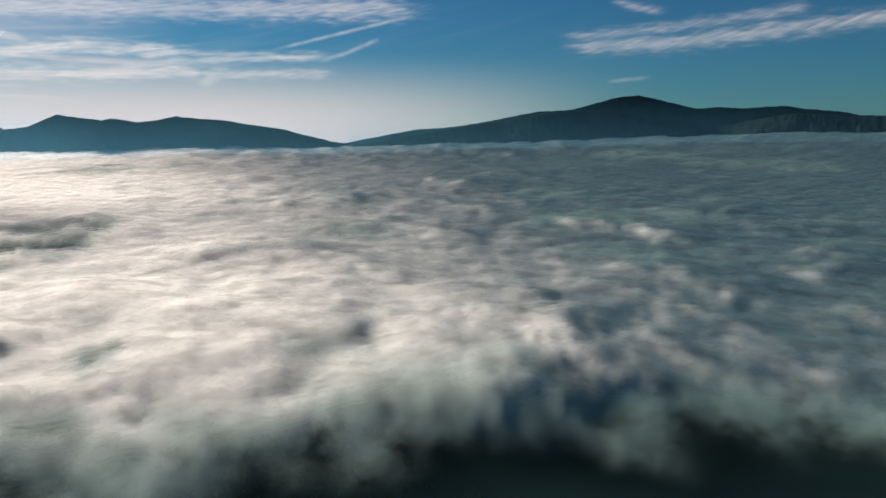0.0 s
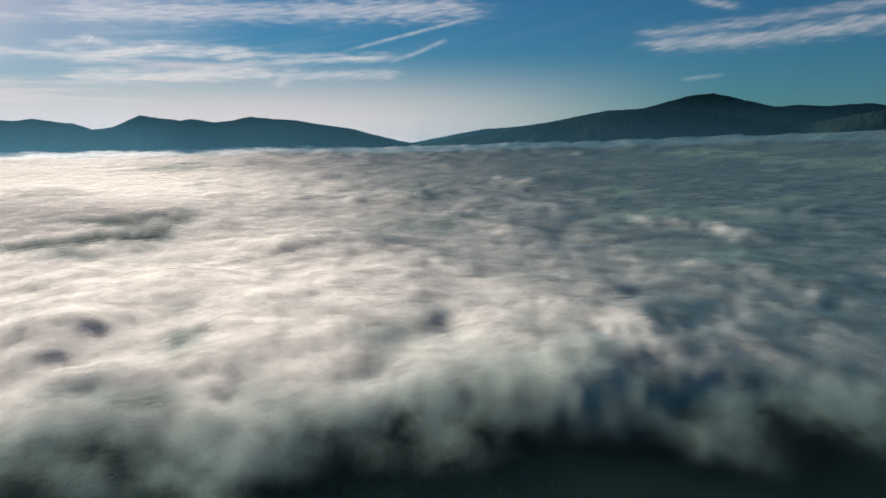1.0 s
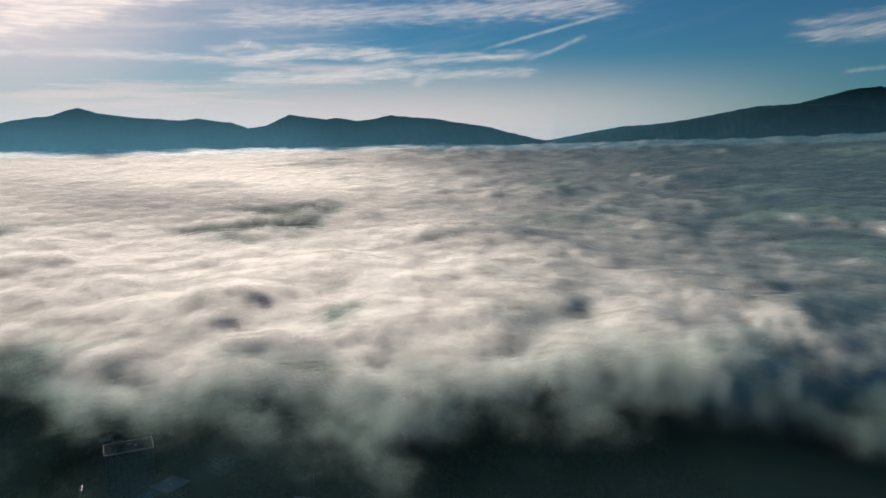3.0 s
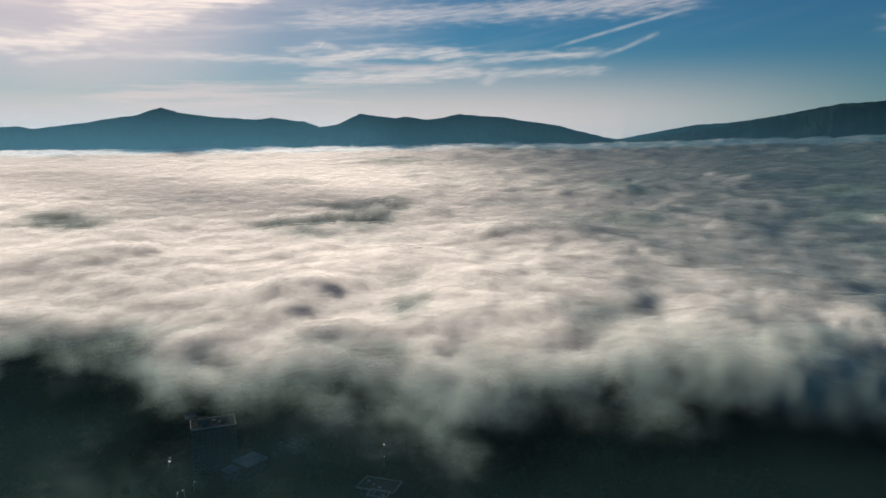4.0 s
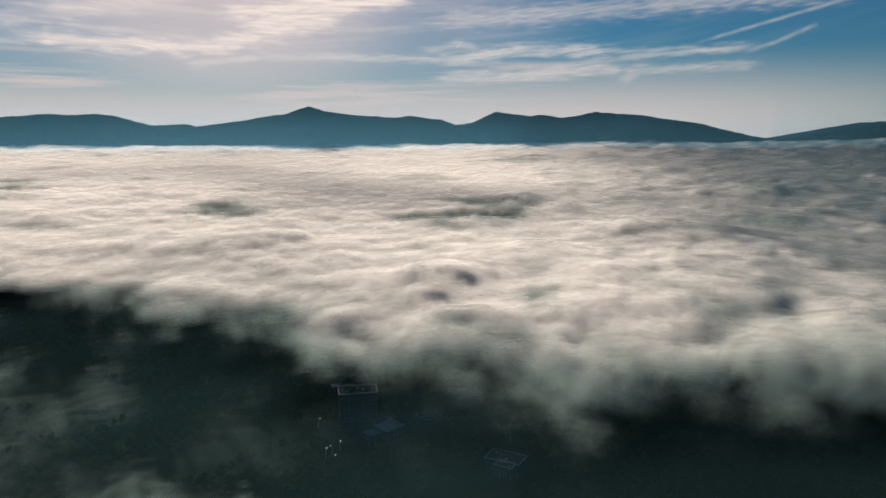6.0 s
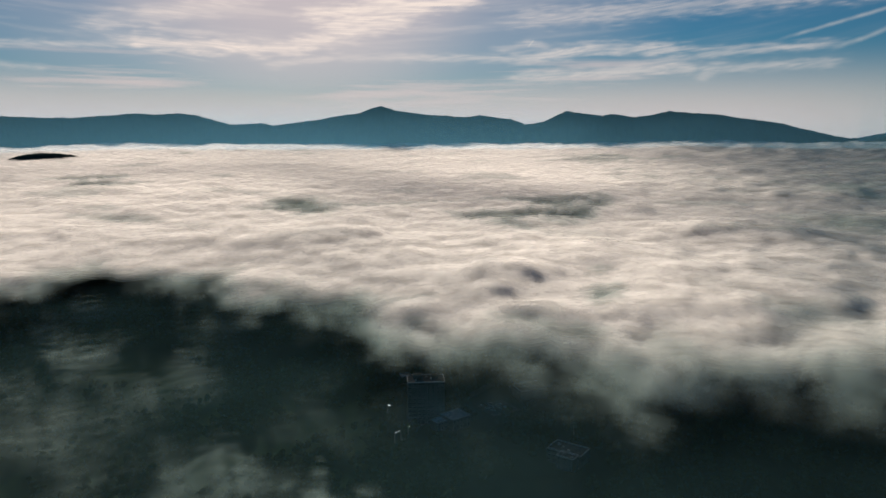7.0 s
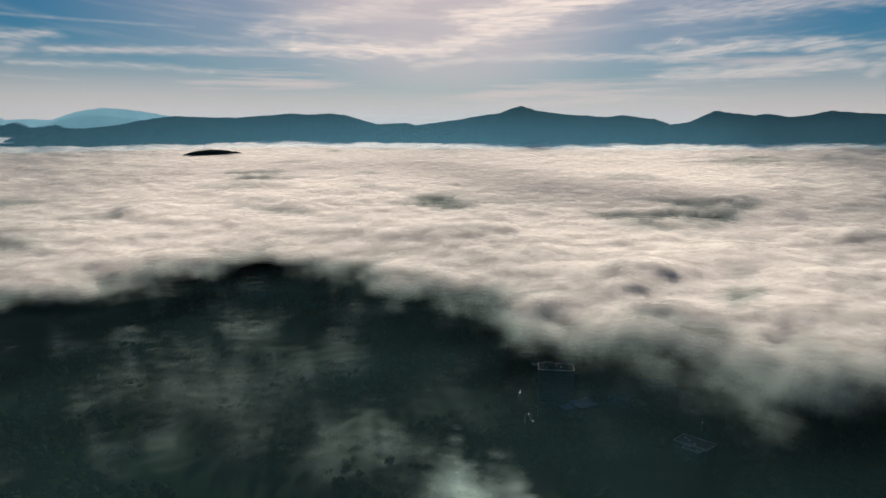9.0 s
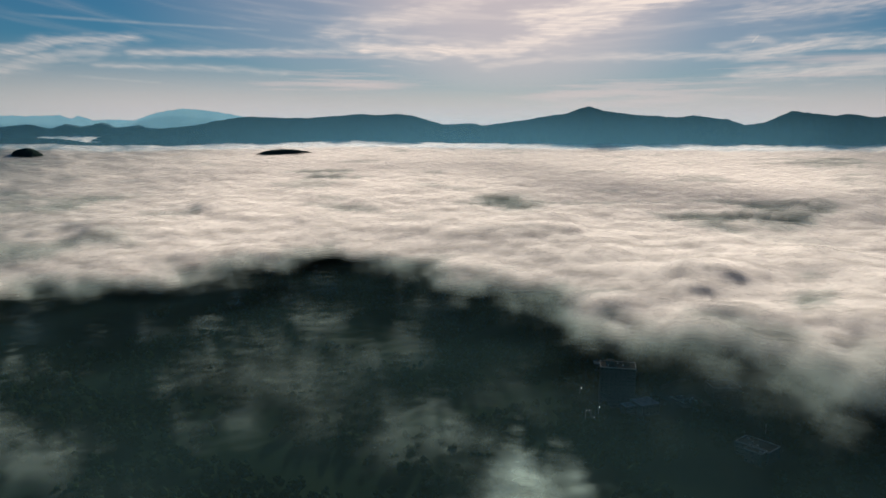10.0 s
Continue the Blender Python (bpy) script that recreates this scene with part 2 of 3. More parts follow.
def ridge(name, crest, distance, run, foot, label, mat=None, seed=0, rough=1.0, step=0.06):
    """A wooded ridge: crest heights by heading, its near slope running down to the foot."""
    headings = np.arange(crest[0][0], crest[-1][0] + step, step)
    top = np.interp(headings, [c[0] for c in crest], [c[1] for c in crest])
    kernel = np.hanning(9)
    top = np.convolve(np.pad(top, 4, mode="edge"), kernel / kernel.sum(), mode="valid")
    down = np.concatenate([np.linspace(-0.5, 0, 4)[:-1], np.linspace(0, 1, 22) ** 1.15])
    h, d = np.meshgrid(headings, down)
    far = distance - np.abs(d) * run * np.where(d < 0, -1, 1)
    x, y = plan(h, far)
    share = np.where(d < 0, 1 + d * 0.8, (1 - d) ** 0.85)
    z = foot + (top[None, :] - foot) * share
    relief = fractal(x, y, 420, 4, 31 + seed) * 24 * np.sin(np.clip(d, 0, 1) * math.pi) * smooth(0.0, 0.3, d) * rough * (1 - smooth(0.45, 0.8, d))
    trees = (fractal(x, y, 26, 2, 71 + seed) * 3.2 + fractal(x, y, 9, 1, 91 + seed) * 1.6) * rough
    z = z + relief + trees
    mesh = grid_mesh(name, np.stack([x, y, z], -1))
    mesh.materials.append(mat or FOREST)
    return tagged(new(name, mesh), label, "mountain ridge", kind="structure")


# crests as heading and height, seen from the valley's middle
RIDGE_A = [(29.2, 178), (31.4, 212), (33.6, 247), (35.4, 271), (37.3, 278), (40.2, 309), (42.4, 344), (44.6, 377), (47.2, 387),
           (48.9, 423), (50.5, 458), (52, 470), (53, 456), (54.8, 418), (56.4, 387), (57.8, 396), (59.7, 387), (62.2, 400),
           (63.3, 383), (65.8, 362), (66.8, 343), (68.3, 338), (72.4, 314), (77.9, 267)]
RIDGE_E = [(29.2, 165), (33, 215), (37.3, 259), (39.1, 286), (41.8, 311), (44.4, 348), (47, 366), (49.8, 366), (51.8, 347), (53.5, 330), (55.6, 302), (57.8, 283),
           (58.8, 291), (60.5, 318), (62.8, 345), (64.6, 340), (66.4, 328), (68.3, 322), (72.4, 298), (77.9, 250)]
RIDGE_C = [(2.8, 146), (4.9, 207), (6.3, 260), (7.9, 280), (9.6, 341), (10.5, 331), (11.4, 323), (12.3, 314), (13.2, 324),
           (14.8, 304), (16, 316), (17.3, 338), (18.9, 327), (20.9, 316), (22.9, 291), (25, 269), (27.1, 227), (28.8, 198),
           (31, 162)]
RIDGE_B = [(-42.6, 152), (-40.4, 203), (-37.6, 227), (-35.8, 244), (-34.1, 272), (-31.8, 300), (-29.3, 292), (-27.1, 294),
           (-24.6, 310), (-23.1, 321), (-22, 315), (-20, 323), (-19, 314), (-17.6, 286), (-16.5, 260), (-15.6, 264),
           (-14.1, 271), (-13.3, 254), (-12.2, 268), (-10, 289), (-8.3, 316), (-6.9, 327), (-6, 351), (-5, 374), (-3.8, 348),
           (-1.6, 324), (0.2, 318), (1.6, 308), (2.9, 321), (4.7, 301), (5.3, 301), (6.5, 263), (7.8, 206), (9.2, 138)]
RIDGE_F = [(-57.3, 250), (-53.1, 276), (-48.4, 292), (-46.7, 290), (-44.6, 297), (-44.1, 274), (-43.6, 298), (-43.2, 288),
           (-42.7, 269), (-41.4, 277), (-39.9, 272), (-38.3, 322), (-36.5, 349), (-34.3, 334), (-32.6, 311), (-30.5, 280),
           (-26.6, 205)]
RIDGE_M = [(-57.3, 221), (-51.7, 210), (-48.5, 224), (-46.8, 244), (-45.4, 219), (-44.4, 249), (-43.3, 234), (-42, 258),
           (-41.1, 229), (-39.5, 243), (-39.2, 230), (-36.4, 211), (-33.6, 167)]
RIDGE_L = [(-54.7, 185), (-50.6, 159), (-48.6, 172), (-47.6, 172), (-45.9, 172), (-44.9, 169), (-43.4, 155), (-42.9, 138)]
RIDGE_N = [(-43.4, 135), (-42.9, 162), (-41.9, 186), (-39.6, 192), (-35.7, 184), (-32.3, 169), (-29.4, 151), (-24.9, 119)]

ridge("mountain_ridge_east", RIDGE_A, 4560, 240, 60, "dark blue wooded mountain ridge with a broad summit", seed=1)
ridge("mountain_spur_east", RIDGE_E, 4150, 420, 60, "dark wooded spur before the broad summit", seed=8)
ridge("mountain_ridge_middle", RIDGE_C, 4300, 550, 60, "wooded mountain ridge above the fog", seed=2)
ridge("mountain_ridge_north", RIDGE_B, 4420, 600, 50, "long hazy wooded ridge with a pointed peak", seed=3)
ridge("mountain_ridge_far", RIDGE_F, 4760, 12, 60, "distant mountain range glowing pale blue with painted haze", RANGE_HAZE, seed=4)
ridge("hill_row", RIDGE_M, 4640, 12, 60, "blue rounded hills behind the fog", seed=5)
ridge("hill_spur", RIDGE_L, 4050, 250, 60, "low wooded spur rising from fog", seed=6)
ridge("hill_foot", RIDGE_N, 4200, 280, 60, "wooded foothill at the fog's edge", seed=7)


def island(heading, distance, half_degrees, top, foot, label, seed):
    """A wooded hilltop that stands out of the fog."""
    h, d = np.meshgrid(np.linspace(-1, 1, 70), np.linspace(-1, 1, 24))
    x, y = plan(heading + h * half_degrees, distance + d * 140)
    shape = np.clip(1 - (h * 0.92 + 0.12 * (1 - h * h)) ** 2 - d * d, 0, 1) ** 0.8
    z = foot + (top - foot) * shape + (fractal(x, y, 26, 2, seed) * 2.2 + fractal(x, y, 9, 1, seed + 4) * 2.0) * (shape > 0)
    mesh = grid_mesh("wooded_hilltop", np.stack([x, y, z], -1))
    mesh.materials.append(FOREST)
    return tagged(new("wooded_hilltop", mesh), label, "hilltop", kind="structure")


island(-28.7, 3300, 3.9, 133, 60, "dark wooded hilltop standing out of the fog", 401)
island(-47.1, 3300, 1.3, 141, 80, "small dark wooded hilltop in the fog", 411)

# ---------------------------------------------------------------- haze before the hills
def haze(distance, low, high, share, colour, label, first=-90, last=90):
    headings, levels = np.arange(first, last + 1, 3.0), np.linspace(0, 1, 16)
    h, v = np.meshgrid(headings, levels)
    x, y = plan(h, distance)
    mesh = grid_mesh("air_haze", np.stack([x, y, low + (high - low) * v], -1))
    # more opaque towards the sun's heading, standing in for the brighter haze there
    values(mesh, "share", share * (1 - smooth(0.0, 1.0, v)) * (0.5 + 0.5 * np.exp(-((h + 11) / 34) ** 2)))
    mesh.materials.append(haze_material("air haze", colour))
    return tagged(new("air_haze", mesh), label, "haze", kind="stuff")


# blue sheets added to tint the ridges behind them like distant air
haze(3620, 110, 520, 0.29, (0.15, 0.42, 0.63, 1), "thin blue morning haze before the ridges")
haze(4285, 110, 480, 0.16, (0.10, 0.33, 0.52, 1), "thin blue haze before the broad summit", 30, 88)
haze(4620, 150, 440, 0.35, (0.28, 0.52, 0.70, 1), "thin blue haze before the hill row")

# ---------------------------------------------------------------- high cloud
# streaks of cirrus and trails: course as heading and elevation, half width in degrees, density
WISPS = [
    ([(-22.5, 6.31), (-16.1, 6.21), (-11.8, 6.22), (-9.2, 7.02), (-6.5, 7.81), (-3.9, 8.33)], 0.50, 0.9),
    ([(-9.6, 8.92), (-6.5, 9.17), (-4.8, 9.72), (-2.1, 9.65), (1.4, 9.96)], 0.46, 1.0),
    ([(-8.3, 8.08), (-5.7, 8.65), (-2.1, 9.41)], 0.6, 1.0),
    ([(-21.7, 7.38), (-17.7, 7.14), (-12.6, 6.75)], 0.18, 0.35),
    ([(-13.2, 5.06), (-8.3, 5.69), (-2.7, 5.71), (5.4, 5.63)], 0.27, 0.35),
    ([(6.6, 5.6), (8.9, 5.94), (11.3, 6.37), (13.5, 6.25), (16.8, 6.16)], 0.41, 0.6),
    ([(17.2, 6.01), (21.1, 6.07), (24.3, 6.15)], 0.18, 0.35),
    ([(6.5, 4.22), (13.3, 4.48), (18.2, 4.78)], 0.41, 0.45),
    ([(13.4, 4.67), (18.3, 5.58), (27.7, 6.06)], 0.27, 0.4),
    ([(19.6, 3.93), (20.6, 4.93)], 0.18, 0.35),
    ([(20.2, 4.59), (27.6, 4.81)], 0.32, 0.35),
    ([(6.9, 8.58), (21.2, 9.26), (32.9, 9.56)], 0.64, 0.4),
    ([(48.7, 6.76), (54.8, 6.86), (62.3, 7.47), (67.8, 7.81)], 0.46, 0.3),
    ([(47.9, 7.47), (56.7, 8.15), (62.2, 8.77)], 0.32, 0.2),
    ([(50.7, 9.77), (53.1, 9.08)], 0.18, 0.25),
    ([(-47.4, 5.11), (-45.0, 5.93), (-39.9, 6.45)], 0.32, 0.45),
    ([(-48.2, 3.96), (-45.4, 4.85), (-41.8, 5.42)], 0.41, 0.35),
    ([(-41.9, 4.52), (-33.3, 4.56), (-29.1, 4.33)], 0.18, 0.3),
    ([(-39.6, 5.41), (-24.8, 6.13), (-15.9, 6.42)], 0.23, 0.4),
    ([(-24.7, 7.56), (-18.6, 8.93), (-13.3, 10.52)], 0.55, 0.45),
    ([(-22.1, 7.99), (-15.9, 9.57)], 0.41, 0.35),
    ([(4.5, 6.28), (6.6, 6.75), (7.9, 6.48)], 0.23, 0.35),
]
CONTRAILS = [
    ([(23.9, 6.31), (29.4, 7.73), (35.0, 9.1)], 0.08, 0.55),
    ([(27.7, 5.65), (29.8, 6.3), (32.4, 7.36)], 0.10, 0.5),
    ([(-47.9, 7.62), (-39.5, 7.57), (-29.9, 7.48)], 0.07, 0.3),
    ([(-44.5, 3.71), (-37.4, 3.36)], 0.05, 0.3),
    ([(-22.4, 5.84), (-17.4, 5.1)], 0.05, 0.3),
    ([(6.5, 6.42), (7.0, 6.99)], 0.03, 0.9),
    ([(49.7, 4.15), (52.9, 4.42)], 0.09, 0.25),
]


def course_field(h, e, course, width, seed, feather):
    """1 along a course of headings and elevations, falling off at its half width, with a ragged edge."""
    ragged = fractal(h * 6, e * 30, 9, 4, seed) * feather
    ragged_along = fractal(h * 3, e * 40, 14, 3, seed + 7) * feather * 0.6
    best = np.full(h.shape, 1e9)
    for (ax, ay), (bx, by) in zip(course[:-1], course[1:]):
        t = np.clip(((h - ax) * (bx - ax) + (e - ay) * (by - ay) * 9) / ((bx - ax) ** 2 + 9 * (by - ay) ** 2), 0, 1)
        dx, dy = (h - ax - t * (bx - ax)) * 0.35, e - ay - t * (by - ay)
        best = np.minimum(best, np.hypot(dx, dy))
    return np.exp(-np.clip(best / width + ragged + ragged_along, 0, None) ** 2)


def dome_point(h, e, distance):
    x, y = plan(h, distance * np.cos(np.radians(e)))
    return np.stack([x, y, 220 + distance * np.sin(np.radians(e))], -1)


def cloud_material(name, colour, strength, broken):
    m, nodes, links = material(name)
    glow = node(nodes, "ShaderNodeEmission", Color=colour, Strength=strength)
    share = attribute(nodes, "share")
    if broken:
        where = nodes.new("ShaderNodeCombineXYZ")
        links.new(attribute(nodes, "along"), where.inputs["X"])
        links.new(attribute(nodes, "across"), where.inputs["Y"])
        strands = node(nodes, "ShaderNodeTexNoise", Scale=1.0, Detail=6.0, Roughness=0.56, Distortion=1.5)
        links.new(where.outputs[0], strands.inputs["Vector"])
        ramp = node(nodes, "ShaderNodeMapRange", From_Min=0.28, From_Max=0.72, To_Min=0.4, To_Max=1.25)
        links.new(strands.outputs["Fac"], ramp.inputs["Value"])
        share = math_node(nodes, links, "MULTIPLY", share, ramp.outputs["Result"], clamp=True)
    veiled(nodes, links, share, glow.outputs[0])
    return m


def cirrus():
    h, e = np.meshgrid(np.arange(-80, 92, 0.22), np.concatenate([np.arange(-1.5, 12.5, 0.085), np.arange(12.5, 16, 0.5)]))
    level = e - 0.0025 * (h + 8) ** 2            # the streaks fan out over the valley
    share = np.zeros(h.shape)
    for k, (course, width, dense) in enumerate(WISPS):
        share = np.maximum(share, 0.92 * dense * course_field(h, e, course, width, 200 + k, 0.55))
    thin = 0.22 * smooth(-0.2, 0.9, fractal(h * 3, level * 44, 40, 5, 264)) * np.exp(-((h + 14) / 30) ** 2) * smooth(5, 7.5, e)
    wisps = (1 - (1 - np.clip(share, 0, 0.9)) * (1 - thin)) * smooth(15, 12, e)
    mesh = grid_mesh("cirrus_veil", dome_point(h, e, 4900))
    values(mesh, "share", wisps)
    values(mesh, "along", h * 0.22)
    values(mesh, "across", level * 2.2)
    mesh.materials.append(cloud_material("cirrus", (1.0, 0.82, 0.78, 1), CLOUD_GLOW, True))
    return tagged(new("cirrus_veil", mesh), "thin pinkish cirrus streaks in the morning sky", "cloud", kind="stuff")


def contrail(course, width, dense):
    length = np.linspace(0, 1, 60)
    h = np.interp(length, np.linspace(0, 1, len(course)), [c[0] for c in course])
    e = np.interp(length, np.linspace(0, 1, len(course)), [c[1] for c in course])
    across = np.linspace(-1, 1, 9)
    slope = math.atan2(course[-1][1] - course[0][1], course[-1][0] - course[0][0])
    hh = h[None, :] - across[:, None] * math.sin(slope) * width * 2.3
    ee = e[None, :] + across[:, None] * math.cos(slope) * width * 2.3
    ee = ee + fractal(hh * 10, ee * 3, 8, 3, 300) * width * 0.3
    mesh = grid_mesh("contrail", dome_point(hh, ee, 4885))
    fade = smooth(0, 0.25, length) * (1 - 0.6 * smooth(0.8, 1, length))
    values(mesh, "share", 0.5 * dense * np.exp(-(across[:, None] * 1.6) ** 2) * fade[None, :] * (1 + 0.4 * fractal(hh * 30, ee * 20, 25, 2, 310)))
    mesh.materials.append(TRAIL)
    return tagged(new("contrail", mesh), "thin white aircraft trail across the sky", "contrail", "aircraft trails")


CLOUD_GLOW = 0.68
TRAIL = cloud_material("ice trail", (1.0, 0.90, 0.88, 1), 0.55, False)
cirrus()
for course, width, dense in CONTRAILS:
    contrail(course, width, dense)

# ---------------------------------------------------------------- the sea of fog
SHORE = [(-180, 150), (-75, 150), (-48, 140), (-45, 141), (-42.7, 128), (-38, 129), (-33, 137), (-24.5, 155), (-15, 148), (-2, 147), (6, 152),
         (13, 160), (17, 169), (29, 166), (38, 187), (44.6, 199), (51, 217), (59, 232), (66, 245), (80, 240), (120, 180), (180, 150)]
# the fog's near edge along the clearing, in plan
EDGE = [(-1100, 380), (-900, 520), (-640, 640), (-520, 760), (-500, 850), (-455, 900), (-380, 915), (-250, 885), (-190, 830), (-135, 815), (-80, 790),
        (-74, 710), (-45, 653), (-8, 603), (40, 577), (93, 543), (118, 505), (150, 480), (215, 470), (320, 450), (400, 375), (500, 250), (650, 50), (800, -150)]
# openings through which the ground shows: x, y, radius, share opened
HOLES = [(158, 738, 36, 0.8), (206, 818, 22, 0.5), (100, 905, 30, 0.3), (-52, 744, 30, 0.4), (-40, 652, 16, 0.3), (-56, 893, 26, 0.25), (60, 625, 26, 0.5), (95, 590, 30, 0.4), (330, 645, 70, 0.36), (300, 700, 50, 0.25),
         (300, 1650, 135, 0.66), (100, 1375, 110, 0.68), (200, 1400, 90, 0.6), (-300, 1560, 115, 0.62), (-360, 1620, 80, 0.5), (695, 1310, 110, 0.5), (660, 3060, 210, 0.5),
         (-950, 2040, 90, 0.6), (-1040, 2200, 110, 0.6), (-1190, 1190, 130, 0.5), (-780, 770, 100, 0.5), (2550, 2070, 200, 0.5),
         (1240, 1100, 150, 0.5), (2530, 1470, 220, 0.5), (-640, 1480, 70, 0.35), (-560, 1330, 60, 0.3), (560, 2300, 120, 0.35), (900, 760, 110, 0.4),
         (1500, 1500, 140, 0.4), (1000, 1800, 140, 0.35)]
# billows: x, y, radius, lift
BILLOWS = [(278, 790, 95, 26), (240, 620, 65, 12), (345, 745, 60, 12), (225, 850, 60, 12), (420, 860, 120, 12), (100, 600, 60, 12),
           (190, 510, 70, 12), (363, 488, 80, 10), (40, 640, 60, 14), (200, 980, 110, 14), (130, 1090, 120, 10), (0, 760, 90, 8), (576, 560, 120, 8),
           (-30, 700, 45, 12), (60, 780, 60, 10), (430, 650, 70, 12)]


def edge_distance(x, y):
    """Metres from the clearing's edge, positive inside the fog; the edge is a broken line."""
    best, ends = np.full(x.shape, 1e9), list(zip(EDGE[:-1], EDGE[1:]))
    for (ax, ay), (bx, by) in ends:
        t = np.clip(((x - ax) * (bx - ax) + (y - ay) * (by - ay)) / ((bx - ax) ** 2 + (by - ay) ** 2), 0, 1)
        best = np.minimum(best, np.hypot(x - ax - t * (bx - ax), y - ay - t * (by - ay)))
    inside = np.zeros(x.shape, bool)
    loop = EDGE + [(1500, -1000), (9000, -1000), (9000, 9000), (-9000, 9000), (-9000, 330)]
    for (ax, ay), (bx, by) in zip(loop, loop[1:] + loop[:1]):
        crosses = (ay > y) != (by > y)
        with np.errstate(divide="ignore", invalid="ignore"):
            inside ^= crosses & (x < (bx - ax) * (y - ay) / (by - ay) + ax)
    return np.where(inside, best, -best)


# mist over the clearing: x, y, radius, height, density
PUFFS = [(-47, 318, 40, 62, 1.7), (-32, 338, 24, 66, 1.4), (-66, 400, 18, 60, 1.3), (-60, 362, 22, 55, 1.3), (-125, 438, 30, 55, 1.0),
         (-155, 430, 30, 50, 0.4), (-250, 500, 45, 52, 0.28), (-300, 520, 50, 50, 0.28), (-200, 450, 40, 45, 0.25), (-90, 520, 40, 30, 0.15),
         (-15, 552, 42, 40, 0.25), (40, 565, 45, 34, 0.3), (85, 485, 35, 28, 0.25)]


def billow(x, y, size, seed):
    """Rounded heaps with soft creases between them, about 0 to 1."""
    return np.sqrt(gradient_noise(x / size, y / size, seed) ** 2 + 0.05)


def fog_shape():
    headings = np.concatenate([np.arange(-180, -64, 4.0), np.arange(-64, 78, 0.3), np.arange(78, 180, 4.0)])
    ranges = np.exp(np.linspace(math.log(70), math.log(4500), 330))
    h, r = np.meshgrid(headings, ranges)
    x, y = plan(h, r)
    wx = x + fractal(x, y, 180, 3, 5) * 34
    wy = y + fractal(x, y, 180, 3, 8) * 34
    shore = np.interp(h, [s[0] for s in SHORE], [s[1] for s in SHORE])
    base = 60 + (shore - 60) * np.clip((r - 1300) / 2600, 0, 1) ** 1.8
    base = base + fractal(x, y, 170, 4, 29, 0.6) * 7 * smooth(2900, 3800, r)      # tufts along the far shore
    waves = billow(wx, wy, 330, 21) * 22 - 8
    waves += billow(wx, wy, 150, 41) * 13 - 4
    waves += billow(wx, wy, 64, 43) * 4.5 - 1.5
    waves += (billow(wx + 12 * gradient_noise(x / 50, y / 50, 14), wy, 78, 44) * 6 - 2) * smooth(1500, 800, r)
    waves += (billow(wx + 9 * gradient_noise(x / 40, y / 40, 12), wy, 30, 47) * 2.0 - 0.7) * smooth(2600, 1200, r)
    for bx, by, radius, lift in BILLOWS:
        waves += 0.4 * lift * np.exp(-((x - bx) ** 2 + (y - by) ** 2) / radius ** 2)
    waves = 5.0 * np.logaddexp(0, (waves + 2.0) / 5.0) - 2.0        # the hollows between the heaps fill up
    away = edge_distance(wx, wy) + fractal(x, y, 70, 4, 61) * 22
    # thin places: the dark valley shows through
    thin = np.ones(x.shape)
    torn, strands = fractal(x, y, 90, 5, 63, 0.6), fractal(x, y, 24, 3, 68)
    for hx, hy, radius, share in HOLES:
        near = np.exp(-((1.5 * wx - 0.5 * x - hx) ** 2 + (1.5 * wy - 0.5 * y - hy) ** 2 / (2.0 if radius > 75 else 1.0)) / radius ** 2)
        thin *= 1 - min(1.12 * share, 0.85) * smooth(-0.05, 1.35, near * (1.2 + 0.75 * (torn if radius > 45 else strands)))
    thin *= 1 - 0.42 * smooth(0.1, 0.8, fractal(wx, wy * 1.5, 260, 4, 64)) * smooth(800, 1200, r)
    waves *= 1 - 0.5 * smooth(1300, 3500, r)
    top = 10 + (base + waves - 10) * (0.72 + 0.28 * smooth(-70, 200, away))
    wide, east = smooth(-60, -170, x), smooth(70, 190, x)          # the bank frays out in the west and thins away in the east
    dense = smooth(-85 - 40 * wide, 50 + 50 * wide, away * (1 - 0.5 * east) - 60 * east + wide * fractal(x, y, 60, 4, 62, 0.6) * 38) * thin
    # the bank is thin over the near ground
    floor = 0.03 + 0.12 * smooth(5, 25, h)
    dense *= floor + (1 - floor) * smooth(280, 700, r + fractal(x, y, 150, 4, 69) * 120 + 110 * smooth(0, 20, h) - 160 * smooth(40, 62, h))
    # low mist and puffs over the clearing
    patches = fractal(x, y, 95, 5, 65, 0.58)
    mist = (0.05 + 0.10 * smooth(-100, -260, x) + 0.10 * smooth(-240, -480, x)) * smooth(0.0, 0.75, patches + 0.4 * fractal(x, y, 30, 4, 66, 0.6)) * smooth(320, 480, r) * smooth(20, -10, h)
    mist_top = 28 + 14 * np.clip(patches, -0.5, 1) + 15 * fractal(x, y, 40, 4, 67)
    for px, py, radius, puff_top, share in PUFFS:
        near = np.exp(-((wx * 0.5 + x * 0.5 - px) ** 2 + (wy * 0.5 + y * 0.5 - py) ** 2) / radius ** 2)
        mist_top = np.maximum(mist_top, 8 + (puff_top - 8) * near + 12 * fractal(x, y, 30, 3, 77))
        mist = np.maximum(mist, 0.34 * share * near * np.clip(1 + 1.3 * fractal(x, y, 34, 4, 73), 0.1, 2))
    return x, y, r, top, dense, mist_top, mist * smooth(120, 0, away)


# skins of the bank: metres over its mean surface, and how much of each is left by the turbulence
SKINS = ((-6.0, 20.0), (-3.0, 16.0), (0.5, 12.0), (4.5, 6.0), (9.0, -2.0))
SKIN_SHARE, SLICE_SHARE, SLICE_STEP = 0.5, 0.34, 5.0


